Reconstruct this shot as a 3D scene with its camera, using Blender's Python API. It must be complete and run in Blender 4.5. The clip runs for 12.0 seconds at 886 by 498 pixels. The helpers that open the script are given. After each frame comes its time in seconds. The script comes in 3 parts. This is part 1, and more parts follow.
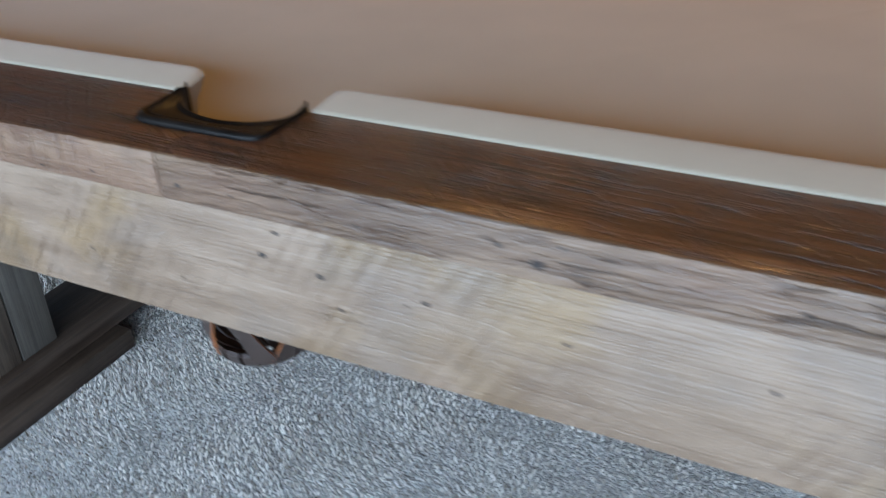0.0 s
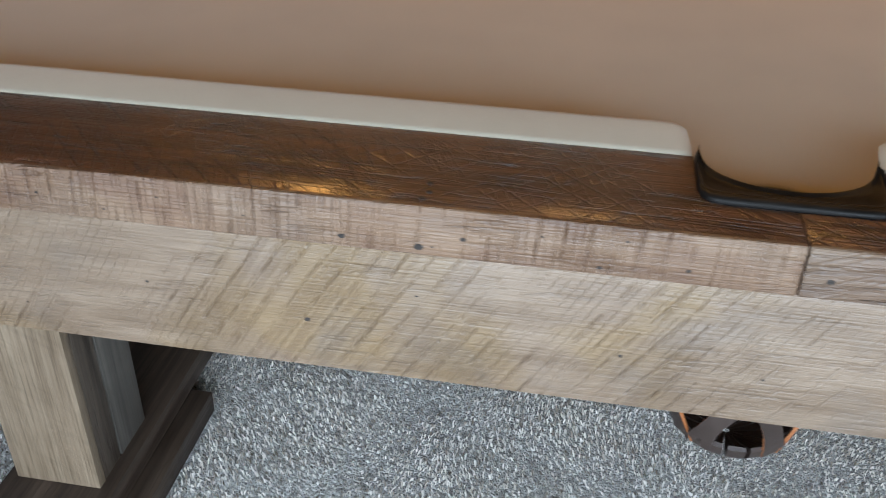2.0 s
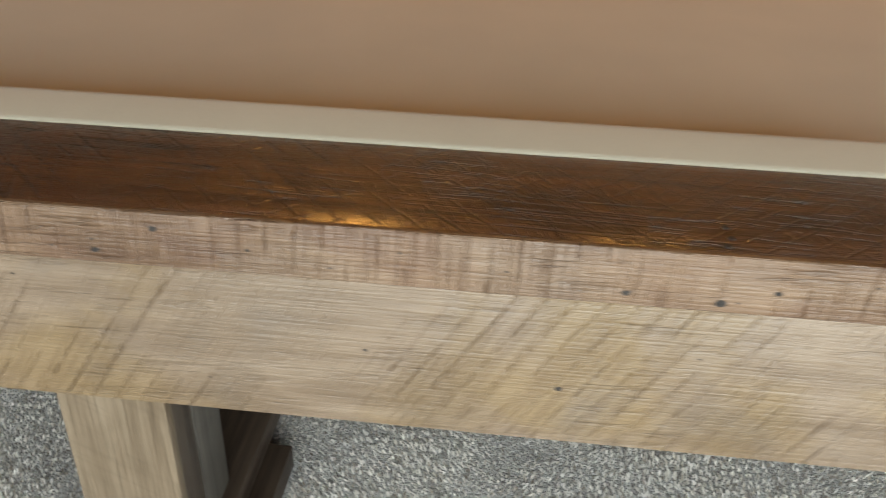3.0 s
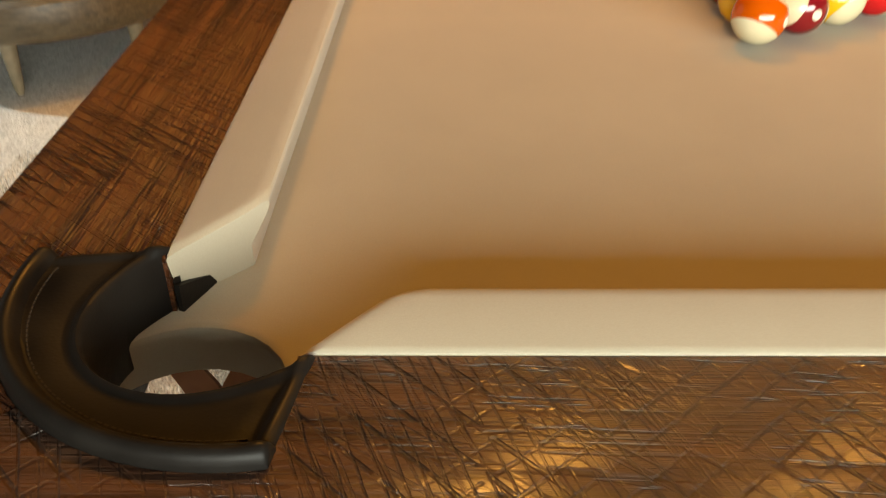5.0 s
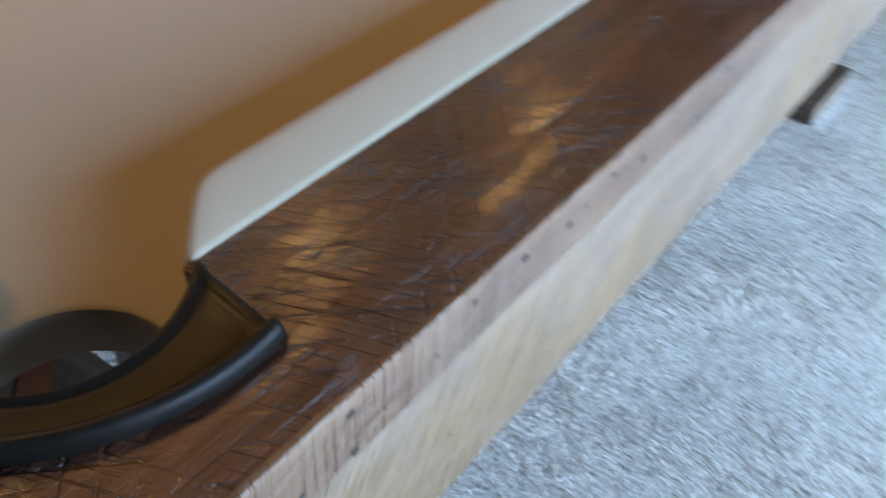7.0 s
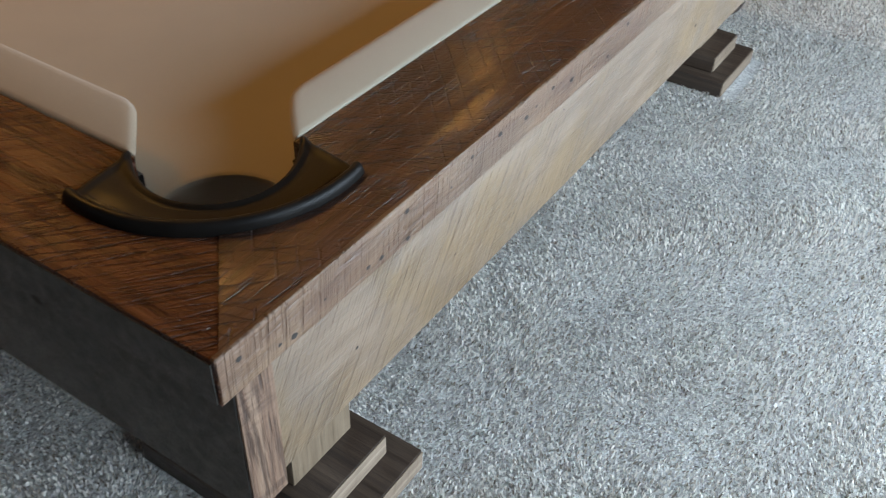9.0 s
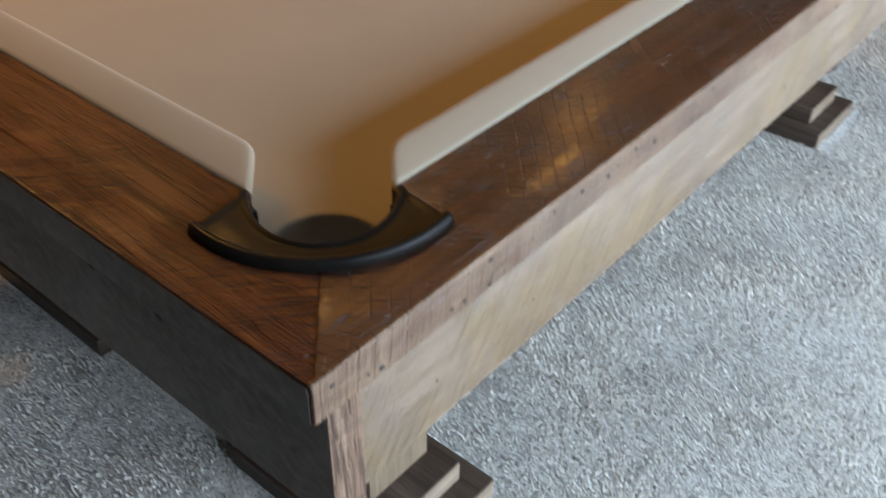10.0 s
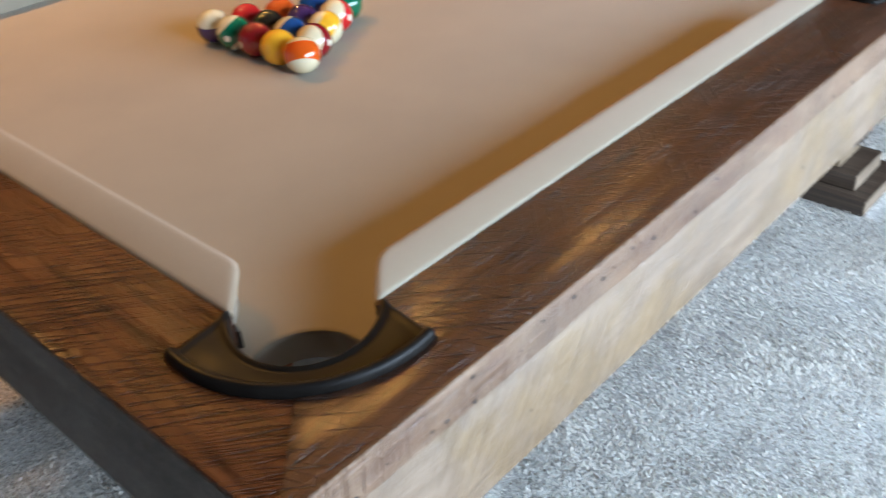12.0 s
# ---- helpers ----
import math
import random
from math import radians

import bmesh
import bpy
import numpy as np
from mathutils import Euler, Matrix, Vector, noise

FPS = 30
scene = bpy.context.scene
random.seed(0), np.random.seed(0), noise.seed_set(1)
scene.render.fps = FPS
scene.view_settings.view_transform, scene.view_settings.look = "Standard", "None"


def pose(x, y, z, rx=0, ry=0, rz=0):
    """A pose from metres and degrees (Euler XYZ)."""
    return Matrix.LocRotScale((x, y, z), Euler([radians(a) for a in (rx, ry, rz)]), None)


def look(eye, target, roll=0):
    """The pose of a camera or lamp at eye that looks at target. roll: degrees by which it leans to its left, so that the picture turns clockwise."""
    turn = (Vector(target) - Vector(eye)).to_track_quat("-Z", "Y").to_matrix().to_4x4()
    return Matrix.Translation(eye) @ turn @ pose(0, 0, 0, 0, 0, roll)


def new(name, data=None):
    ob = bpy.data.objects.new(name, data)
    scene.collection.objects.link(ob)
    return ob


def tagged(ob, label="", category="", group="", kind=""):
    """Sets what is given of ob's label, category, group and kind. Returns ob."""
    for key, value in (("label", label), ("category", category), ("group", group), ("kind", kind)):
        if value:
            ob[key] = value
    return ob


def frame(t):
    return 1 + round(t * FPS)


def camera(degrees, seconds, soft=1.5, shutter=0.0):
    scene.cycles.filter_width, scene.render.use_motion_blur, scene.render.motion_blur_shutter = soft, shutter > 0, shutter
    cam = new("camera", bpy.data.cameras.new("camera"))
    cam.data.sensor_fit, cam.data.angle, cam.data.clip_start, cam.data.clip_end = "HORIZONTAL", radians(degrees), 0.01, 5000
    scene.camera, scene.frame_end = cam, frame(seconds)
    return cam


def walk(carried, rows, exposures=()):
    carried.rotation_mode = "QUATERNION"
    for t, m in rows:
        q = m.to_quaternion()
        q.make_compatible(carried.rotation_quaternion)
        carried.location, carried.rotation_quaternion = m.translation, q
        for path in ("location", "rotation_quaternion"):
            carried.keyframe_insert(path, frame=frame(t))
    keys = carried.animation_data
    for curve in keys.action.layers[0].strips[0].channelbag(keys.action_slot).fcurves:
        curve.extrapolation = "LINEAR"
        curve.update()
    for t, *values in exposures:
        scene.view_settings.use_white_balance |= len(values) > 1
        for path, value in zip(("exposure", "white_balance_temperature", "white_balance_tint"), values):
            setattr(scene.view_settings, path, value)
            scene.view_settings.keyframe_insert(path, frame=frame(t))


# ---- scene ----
cam = camera(51.4, 12.0, soft=1.0, shutter=0.5)

PATH = [
    (0, (1.871, -0.538, 1.153), (1.064, 0.988, 0.143), -2.6),
    (0.5, (1.561, -0.506, 1.185), (0.932, 1.052, 0.099), -0.6),
    (1, (1.414, -0.506, 1.175), (0.891, 1.096, 0.098), -0.4),
    (1.5, (1.252, -0.565, 1.175), (0.865, 1.072, 0.093), -0.1),
    (2, (1.133, -0.594, 1.188), (0.865, 1.058, 0.093), 1.2),
    (2.5, (1.003, -0.548, 1.161), (0.812, 1.131, 0.092), 2.2),
    (4.3, (0.487, -0.385, 1.134), (0.323, 1.309, 0.083), -2.6),
    (4.5, (0.396, -0.327, 1.141), (0.279, 1.351, 0.059), -1.9),
    (4.65, (0.350, -0.308, 1.132), (0.268, 1.399, 0.095), -0.8),
    (5, (0.309, -0.238, 1.135), (0.26, 1.438, 0.045), -1.0),
    (5.2, (0.295, -0.205, 1.132), (0.27, 1.399, -0.063), -1.0),
    (5.5, (0.205, -0.166, 1.124), (0.506, 1.379, -0.112), 0.4),
    (6, (0.144, -0.182, 1.123), (0.8, 1.267, -0.09), -1.5),
    (6.5, (0.086, -0.238, 1.15), (0.919, 1.105, -0.076), -1.1),
    (7, (0.012, -0.199, 1.155), (1.237, 0.716, -0.135), 1.1),
    (7.5, (-0.052, -0.204, 1.166), (1.304, 0.476, -0.138), -0.8),
    (9.5, (-0.303, -0.367, 1.301), (0.957, 0.529, 0.031), 2.1),
    (10, (-0.305, -0.369, 1.331), (0.905, 0.628, 0.089), 1.1),
    (10.5, (-0.311, -0.338, 1.384), (0.85, 0.829, 0.247), 1.3),
    (11, (-0.295, -0.354, 1.372), (0.822, 0.888, 0.273), -0.8),
    (11.5, (-0.278, -0.37, 1.357), (0.837, 0.881, 0.266), -2.0),
    (12, (-0.223, -0.397, 1.344), (0.968, 0.764, 0.232), -4.1),
]
walk(cam, [(t, look(eye, target, roll)) for t, eye, target, roll in PATH],
     exposures=[(0, -0.55, 5600, 10), (1.2, -0.55, 5850, 11), (2.5, -0.52, 6600, 10), (4.3, -0.32, 9100, 8), (5.0, 0.28, 9100, 8), (5.5, 0.68, 6350, 6),
                (6.0, 0.66, 5350, 6), (6.5, 0.40, 5050, 6), (7.5, -0.33, 5350, 6), (9.5, -0.43, 6250, 9), (10.5, 0.14, 5850, 9), (11.2, 0.27, 5850, 9), (12, 0.15, 5850, 9)])

# ---- light ----
world = bpy.data.worlds.new("world")
scene.world = world
world.use_nodes = True
wn = world.node_tree.nodes
wn["Background"].inputs[0].default_value = (0.75, 0.88, 1.0, 1)
wn["Background"].inputs[1].default_value = 0.05


def area(name, m, w, h, watts, colour, shape="RECTANGLE"):
    d = bpy.data.lights.new(name, "AREA")
    d.shape, d.size, d.size_y, d.energy, d.color = shape, w, h, watts, colour
    ob = new(name, d)
    ob.matrix_world = m
    return ob


WARM = (1.0, 0.49, 0.115)
SKY = (0.73, 0.875, 1.0)
area("patio_door_daylight", look((1.4, -2.16, 0.98), (1.4, 0, -0.15)), 3.4, 1.8, 312, SKY)
area("west_door_daylight", look((-2.56, 2.1, 1.2), (-1.5, 2.1, 0.0)), 2.2, 2.3, 3.5, (0.72, 0.88, 1.0))
for lx, ly, watts in ((0.33, 2.2, 38.0), (1.5, 2.2, 19.0), (2.75, 1.65, 24.0)):
    area("ceiling_lamp", look((lx, ly, 2.7), (lx, ly - 0.001, 0)), 0.18, 0.18, watts, WARM, "DISK")
# Sun lamp tinted blue, standing in for sky light on the floor by the low table.
blue_sun = bpy.data.lights.new("blue_sun", "SUN")
blue_sun.energy, blue_sun.angle, blue_sun.color = 3.6, radians(0.6), (0.56, 0.80, 1.0)
new("blue_sun", blue_sun).matrix_world = look((-2.6, 2.2, 2.0), (-0.75, 2.0, 0.0))

# ---- materials ----


def material(name, rough=0.6, metal=0.0, coat=0.0):
    m = bpy.data.materials.new(name)
    m.use_nodes = True
    b = m.node_tree.nodes["Principled BSDF"]
    b.inputs["Roughness"].default_value = rough
    b.inputs["Metallic"].default_value = metal
    b.inputs["Coat Weight"].default_value = coat
    b.inputs["Coat Roughness"].default_value = 0.15
    return m, m.node_tree.nodes, m.node_tree.links, b


def ramp(nodes, links, fac, stops):
    r = nodes.new("ShaderNodeValToRGB")
    els = r.color_ramp.elements
    while len(els) < len(stops):
        els.new(0.5)
    for e, (p, c) in zip(els, stops):
        e.position, e.color = p, (*c, 1)
    links.new(fac, r.inputs[0])
    return r.outputs[0]


def mapped(nodes, links, scale, rot=(0, 0, 0), coord="Object", jitter=False):
    tc = nodes.new("ShaderNodeTexCoord")
    mp = nodes.new("ShaderNodeMapping")
    mp.inputs["Scale"].default_value = scale
    mp.inputs["Rotation"].default_value = [radians(a) for a in rot]
    links.new(tc.outputs[coord], mp.inputs[0])
    if jitter:
        oi = nodes.new("ShaderNodeObjectInfo")
        mul = nodes.new("ShaderNodeMath")
        mul.operation = "MULTIPLY"
        mul.inputs[1].default_value = 7.3
        links.new(oi.outputs["Random"], mul.inputs[0])
        cx = nodes.new("ShaderNodeCombineXYZ")
        for i in range(3):
            links.new(mul.outputs[0], cx.inputs[i])
        links.new(cx.outputs[0], mp.inputs["Location"])
    return mp.outputs[0]


def tex_noise(nodes, links, vec, scale, detail=6, rough=0.6, dist=0.0):
    n = nodes.new("ShaderNodeTexNoise")
    n.inputs["Scale"].default_value = scale
    n.inputs["Detail"].default_value = detail
    n.inputs["Roughness"].default_value = rough
    n.inputs["Distortion"].default_value = dist
    links.new(vec, n.inputs["Vector"])
    return n.outputs["Fac"]


def mix(nodes, links, mode, fac, a, b):
    m = nodes.new("ShaderNodeMix")
    m.data_type, m.blend_type = "RGBA", mode
    for sock, v in ((m.inputs[0], fac), (m.inputs[6], a), (m.inputs[7], b)):
        if isinstance(v, (int, float)):
            sock.default_value = v
        elif isinstance(v, tuple):
            sock.default_value = (*v, 1)
        else:
            links.new(v, sock)
    return m.outputs[2]


def math_node(nodes, links, op, a, b):
    m = nodes.new("ShaderNodeMath")
    m.operation = op
    for sock, v in zip(m.inputs, (a, b)):
        if isinstance(v, (int, float)):
            sock.default_value = v
        else:
            links.new(v, sock)
    return m.outputs[0]


def bump(nodes, links, bsdf, height, strength, distance):
    n = nodes.new("ShaderNodeBump")
    n.inputs["Strength"].default_value = strength
    n.inputs["Distance"].default_value = distance
    links.new(height, n.inputs["Height"])
    links.new(n.outputs[0], bsdf.inputs["Normal"])


def streaks(n, l, along, angle, across, length, detail=3.0):
    """Noise drawn out into lines that lie at an angle to the board's length, in the board's face."""
    first = {"x": (0, 0, angle), "face_x": (0, angle, 0), "y": (0, 0, angle + 90), "face_y": (angle + 90, 0, 0), "z": (0, 90 + angle, 0)}[along]
    v = mapped(n, l, (1, 1, 1), first, jitter=True)
    mp = n.new("ShaderNodeMapping")
    mp.inputs["Scale"].default_value = (length, across, across)
    l.new(v, mp.inputs[0])
    return tex_noise(n, l, mp.outputs[0], 1.0, detail, 0.6, 0.15)


def wood(name, dark, mid, light, rough, along="x", saw=((35, 150, 3.0, 0.4),), depth=0.0012, patches=0.35, coat=0.0, coat_rough=0.3, tints=(), relief=0.5, fines=0.5, cut0=0.37, spread=0.30, groove=(0.32, 0.27, 0.24), spec=0.5, run=2.0, thin=0.0, pits=0.0, kerfs=()):
    """Rough-sawn boards: long grain, saw lines across it, torn pits, blotches of other tones."""
    m, n, l, b = material(name, rough, 0, coat)
    b.inputs["Coat Roughness"].default_value = coat_rough
    b.inputs["Specular IOR Level"].default_value = spec
    grain = streaks(n, l, along, 0, 75 if run < 5 else 45, run, 8.0)
    fine = streaks(n, l, along, 0, 420, 9.0, 3.0)
    v = mapped(n, l, (1, 1, 1), jitter=True)
    blotch = tex_noise(n, l, v, 7.0, 4, 0.6, 0.8)
    base = ramp(n, l, grain, [(0.30, dark), (0.5, mid), (0.70, light)])
    for colour, scale, lo, hi, amount in tints:
        f = ramp(n, l, tex_noise(n, l, v, scale, 3, 0.55, 0.5), [(lo, (0, 0, 0)), (hi, (amount,) * 3)])
        base = mix(n, l, "MIX", f, base, colour)
    base = mix(n, l, "MULTIPLY", patches, base, ramp(n, l, blotch, [(0.32, (0.4, 0.37, 0.35)), (0.58, (1, 1, 1))]))
    base = mix(n, l, "MULTIPLY", fines, base, ramp(n, l, fine, [(0.34, (0.4, 0.37, 0.35)), (0.52, (1, 1, 1))]))
    height = math_node(n, l, "ADD", math_node(n, l, "MULTIPLY", grain, 0.5), math_node(n, l, "MULTIPLY", fine, 0.5))
    grooves = None
    for angle, across, length, amount in saw:
        st = streaks(n, l, along, angle, across, length)
        where = ramp(n, l, tex_noise(n, l, v, 4.0 + angle % 7, 3, 0.6), [(spread, (0, 0, 0)), (spread + 0.18, (1, 1, 1))])
        if thin:
            # hairlines where the drawn-out noise crosses its middle value
            near = math_node(n, l, "ABSOLUTE", math_node(n, l, "SUBTRACT", st, 0.5), 0)
            line = ramp(n, l, near, [(thin * 0.3, (0, 0, 0)), (thin, (1, 1, 1))])
        else:
            line = ramp(n, l, st, [(cut0, (0, 0, 0)), (cut0 + 0.09, (1, 1, 1))])
        cut = mix(n, l, "MIX", where, (1, 1, 1), line)
        base = mix(n, l, "MULTIPLY", amount, base, ramp(n, l, cut, [(0.0, groove), (0.9, (1, 1, 1))]))
        height = math_node(n, l, "ADD", height, math_node(n, l, "MULTIPLY", cut, relief * amount))
        grooves = cut if grooves is None else math_node(n, l, "MULTIPLY", grooves, cut)
    for angle, apart, amount in kerfs:
        # parallel cuts of a saw blade, fading in and out
        turned_v, way = {"x": ((0, 0, angle), "Y"), "y": ((0, 0, angle + 90), "Y"), "face_x": ((0, angle, 0), "Z")}[along]
        w = n.new("ShaderNodeTexWave")
        w.bands_direction = way
        w.inputs["Scale"].default_value = 0.314 / apart
        w.inputs["Distortion"].default_value = 2.2
        w.inputs["Detail"].default_value = 3.0
        w.inputs["Detail Scale"].default_value = 0.35
        w.inputs["Detail Roughness"].default_value = 0.6
        l.new(mapped(n, l, (1, 1, 1), turned_v, jitter=True), w.inputs["Vector"])
        place = math_node(n, l, "MULTIPLY", ramp(n, l, tex_noise(n, l, v, 5.0 + angle % 5, 3, 0.6), [(0.42, (0, 0, 0)), (0.58, (1, 1, 1))]), ramp(n, l, tex_noise(n, l, v, 60, 3, 0.6), [(0.36, (0, 0, 0)), (0.52, (1, 1, 1))]))
        cut = mix(n, l, "MIX", place, (1, 1, 1), ramp(n, l, w.outputs["Fac"], [(0.93, (1, 1, 1)), (0.99, (0, 0, 0))]))
        base = mix(n, l, "MULTIPLY", amount, base, ramp(n, l, cut, [(0.0, groove), (0.9, (1, 1, 1))]))
        height = math_node(n, l, "ADD", height, math_node(n, l, "MULTIPLY", cut, 1.3 * amount))
        grooves = math_node(n, l, "MULTIPLY", grooves, cut)
    if pits:
        torn = streaks(n, l, along, 3, 190, 16.0, 2.0)
        spots = tex_noise(n, l, v, 11.0, 3, 0.6)
        hole = mix(n, l, "MIX", ramp(n, l, spots, [(0.46, (0, 0, 0)), (0.58, (1, 1, 1))]), (1, 1, 1), ramp(n, l, torn, [(0.36, (0, 0, 0)), (0.42, (1, 1, 1))]))
        base = mix(n, l, "MULTIPLY", pits, base, ramp(n, l, hole, [(0.0, (0.30, 0.26, 0.24)), (1.0, (1, 1, 1))]))
        height = math_node(n, l, "ADD", height, math_node(n, l, "MULTIPLY", hole, 1.2 * pits))
        grooves = math_node(n, l, "ADD", math_node(n, l, "MULTIPLY", grooves, 0.6), hole)
    l.new(base, b.inputs["Base Color"])
    bump(n, l, b, height, 0.9, depth)
    if coat:
        cb = n.new("ShaderNodeBump")
        cb.inputs["Strength"].default_value = 0.7
        cb.inputs["Distance"].default_value = 0.0011
        l.new(grooves, cb.inputs["Height"])
        l.new(cb.outputs[0], b.inputs["Coat Normal"])
    rr = math_node(n, l, "ADD", math_node(n, l, "MULTIPLY", blotch, 0.5), math_node(n, l, "MULTIPLY", fine, 0.5))
    l.new(ramp(n, l, rr, [(0.36, (rough * 0.72,) * 3), (0.62, (min(1, rough * 1.3),) * 3)]), b.inputs["Roughness"])
    return m


RAIL_X = wood("dark_rail_wood", (0.034, 0.0125, 0.0060), (0.086, 0.034, 0.0165), (0.150, 0.063, 0.030), 0.44, "x", ((38, 40, 2.2, 0.35), (66, 90, 3.0, 0.4), (3, 38, 1.2, 0.6)), 0.0042, 0.42, 0.36, 0.22,
              tints=(((0.155, 0.066, 0.030), 5.0, 0.5, 0.7, 0.4), ((0.095, 0.057, 0.042), 8.0, 0.45, 0.65, 0.6)), groove=(0.13, 0.10, 0.09), relief=0.7, thin=0.030, pits=1.0, spread=0.44, spec=0.38,
              kerfs=((45, 0.019, 0.6), (-42, 0.016, 0.35), (70, 0.009, 0.4)))
RAIL_Y = wood("dark_rail_wood_end", (0.042, 0.0120, 0.0045), (0.112, 0.034, 0.0112), (0.180, 0.058, 0.019), 0.42, "y", ((-50, 70, 1.8, 0.5), (2, 60, 1.5, 0.4)), 0.0045, 0.42, 0.08, 0.25,
              tints=(((0.16, 0.050, 0.016), 5.0, 0.45, 0.7, 0.6),), groove=(0.22, 0.15, 0.12), spec=0.24, relief=0.8, thin=0.036, pits=0.4, spread=0.40,
              kerfs=((-46, 0.011, 0.7), (-56, 0.016, 0.6)))
EDGE = wood("pale_edge_wood", (0.108, 0.057, 0.031), (0.166, 0.097, 0.056), (0.216, 0.136, 0.082), 0.44, "face_x", ((87, 90, 3.0, 0.22), (1, 70, 5.0, 0.15)), 0.0026, 0.35, fines=0.2, run=8.0,
            tints=(((0.115, 0.058, 0.034), 14.0, 0.5, 0.62, 0.5), ((0.175, 0.122, 0.083), 6.0, 0.52, 0.68, 0.5)), groove=(0.45, 0.36, 0.31), relief=0.8, thin=0.05, pits=0.3,
            kerfs=((88, 0.007, 0.28), (84, 0.019, 0.40)))
EDGE_GREY = wood("grey_edge_wood", (0.084, 0.049, 0.030), (0.140, 0.090, 0.056), (0.194, 0.133, 0.085), 0.44, "face_x", ((22, 60, 3.0, 0.25), (1, 70, 5.0, 0.35)), 0.0026, 0.4, fines=0.25, run=8.0,
                 tints=(((0.15, 0.087, 0.053), 6.0, 0.5, 0.7, 0.6),), groove=(0.42, 0.34, 0.29), relief=0.8, thin=0.045, pits=0.8)
APRON = wood("pale_apron_wood", (0.147, 0.098, 0.062), (0.188, 0.130, 0.086), (0.224, 0.162, 0.112), 0.42, "face_x", ((58, 60, 3.0, 0.30), (-3, 50, 6.0, 0.12)), 0.0022, 0.3, fines=0.12, run=7.0,
             tints=(((0.192, 0.124, 0.058), 6.0, 0.50, 0.64, 0.7), ((0.150, 0.114, 0.087), 9.0, 0.5, 0.66, 0.5)), groove=(0.48, 0.40, 0.33), relief=0.6, thin=0.055, pits=0.18, spread=0.42,
             kerfs=((56, 0.017, 0.36), (60, 0.008, 0.20)))
# Weathered grey-brown wood; the shade on the table's ends is put into its colour.
APRON_END = wood("shaded_apron_wood", (0.020, 0.0185, 0.016), (0.043, 0.039, 0.034), (0.076, 0.070, 0.061), 0.6, "face_y", ((30, 120, 4.0, 0.2),), 0.0016, 0.4)
END_GRAIN = wood("end_grain_wood", (0.058, 0.026, 0.015), (0.165, 0.094, 0.057), (0.24, 0.154, 0.100), 0.65, "z", ((0, 320, 14.0, 0.8), (3, 130, 9.0, 0.8), (86, 60, 6.0, 0.5)), 0.0025, 0.4)
LEG_PALE = wood("pale_leg_wood", (0.142, 0.098, 0.060), (0.201, 0.144, 0.093), (0.242, 0.180, 0.120), 0.5, "z", ((60, 90, 5.0, 0.12),), 0.0008, 0.25)
# Brown, grey and base tones are lowered to carry the shade under the table.
LEG_BROWN = wood("brown_leg_wood", (0.042, 0.029, 0.020), (0.083, 0.060, 0.043), (0.120, 0.094, 0.069), 0.5, "z", ((5, 160, 4.0, 0.4),), 0.0012, 0.3)
LEG_GREY = wood("grey_leg_wood", (0.060, 0.052, 0.043), (0.10, 0.087, 0.072), (0.135, 0.118, 0.099), 0.55, "z", ((70, 100, 6.0, 0.1),), 0.0008, 0.3)
BASE_WOOD = wood("dark_base_wood", (0.022, 0.014, 0.010), (0.048, 0.031, 0.021), (0.080, 0.055, 0.038), 0.45, "y", ((20, 120, 5.0, 0.2),), 0.001, 0.3)
BASE_EDGE = wood("pale_base_wood", (0.15, 0.105, 0.07), (0.25, 0.185, 0.13), (0.33, 0.26, 0.19), 0.6, "face_x", ((80, 160, 6.0, 0.25),), 0.001, 0.3)


def cloth_material():
    m, n, l, b = material("beige_billiard_cloth", 0.95)
    v = mapped(n, l, (1, 1, 1))
    fib = tex_noise(n, l, v, 900, 3, 0.7)
    soft = tex_noise(n, l, v, 5, 4, 0.55)
    base = ramp(n, l, soft, [(0.3, (0.354, 0.304, 0.229)), (0.7, (0.394, 0.339, 0.256))])
    base = mix(n, l, "MULTIPLY", 0.25, base, ramp(n, l, fib, [(0.3, (0.7, 0.68, 0.66)), (0.65, (1, 1, 1))]))
    l.new(base, b.inputs["Base Color"])
    b.inputs["Sheen Weight"].default_value = 0.25
    b.inputs["Sheen Roughness"].default_value = 0.5
    bump(n, l, b, fib, 0.35, 0.0004)
    return m


CLOTH = cloth_material()


def leather(name, c1, c2, rough, coat=0.0, scale=420):
    m, n, l, b = material(name, rough, 0, coat)
    v = mapped(n, l, (1, 1, 1))
    vo = n.new("ShaderNodeTexVoronoi")
    vo.inputs["Scale"].default_value = scale
    l.new(v, vo.inputs["Vector"])
    wear = tex_noise(n, l, v, 22, 5, 0.6)
    l.new(ramp(n, l, wear, [(0.35, c1), (0.7, c2)]), b.inputs["Base Color"])
    l.new(ramp(n, l, wear, [(0.3, (rough * 0.75,) * 3), (0.7, (rough * 1.3,) * 3)]), b.inputs["Roughness"])
    bump(n, l, b, math_node(n, l, "ADD", vo.outputs["Distance"], wear), 0.18, 0.0003)
    return m


BLACK_LEATHER = leather("black_brown_leather", (0.006, 0.005, 0.0045), (0.012, 0.010, 0.0085), 0.42, 0.0)
BLACK_LEATHER.node_tree.nodes["Principled BSDF"].inputs["Specular IOR Level"].default_value = 0.14
TAN_LEATHER = leather("tan_leather", (0.26, 0.085, 0.025), (0.38, 0.14, 0.045), 0.6)
DARK_STRAP = leather("dark_brown_leather", (0.022, 0.014, 0.011), (0.042, 0.027, 0.021), 0.45)
THREAD = material("dark_thread", 0.8)[0]
THREAD.node_tree.nodes["Principled BSDF"].inputs["Base Color"].default_value = (0.030, 0.022, 0.016, 1)


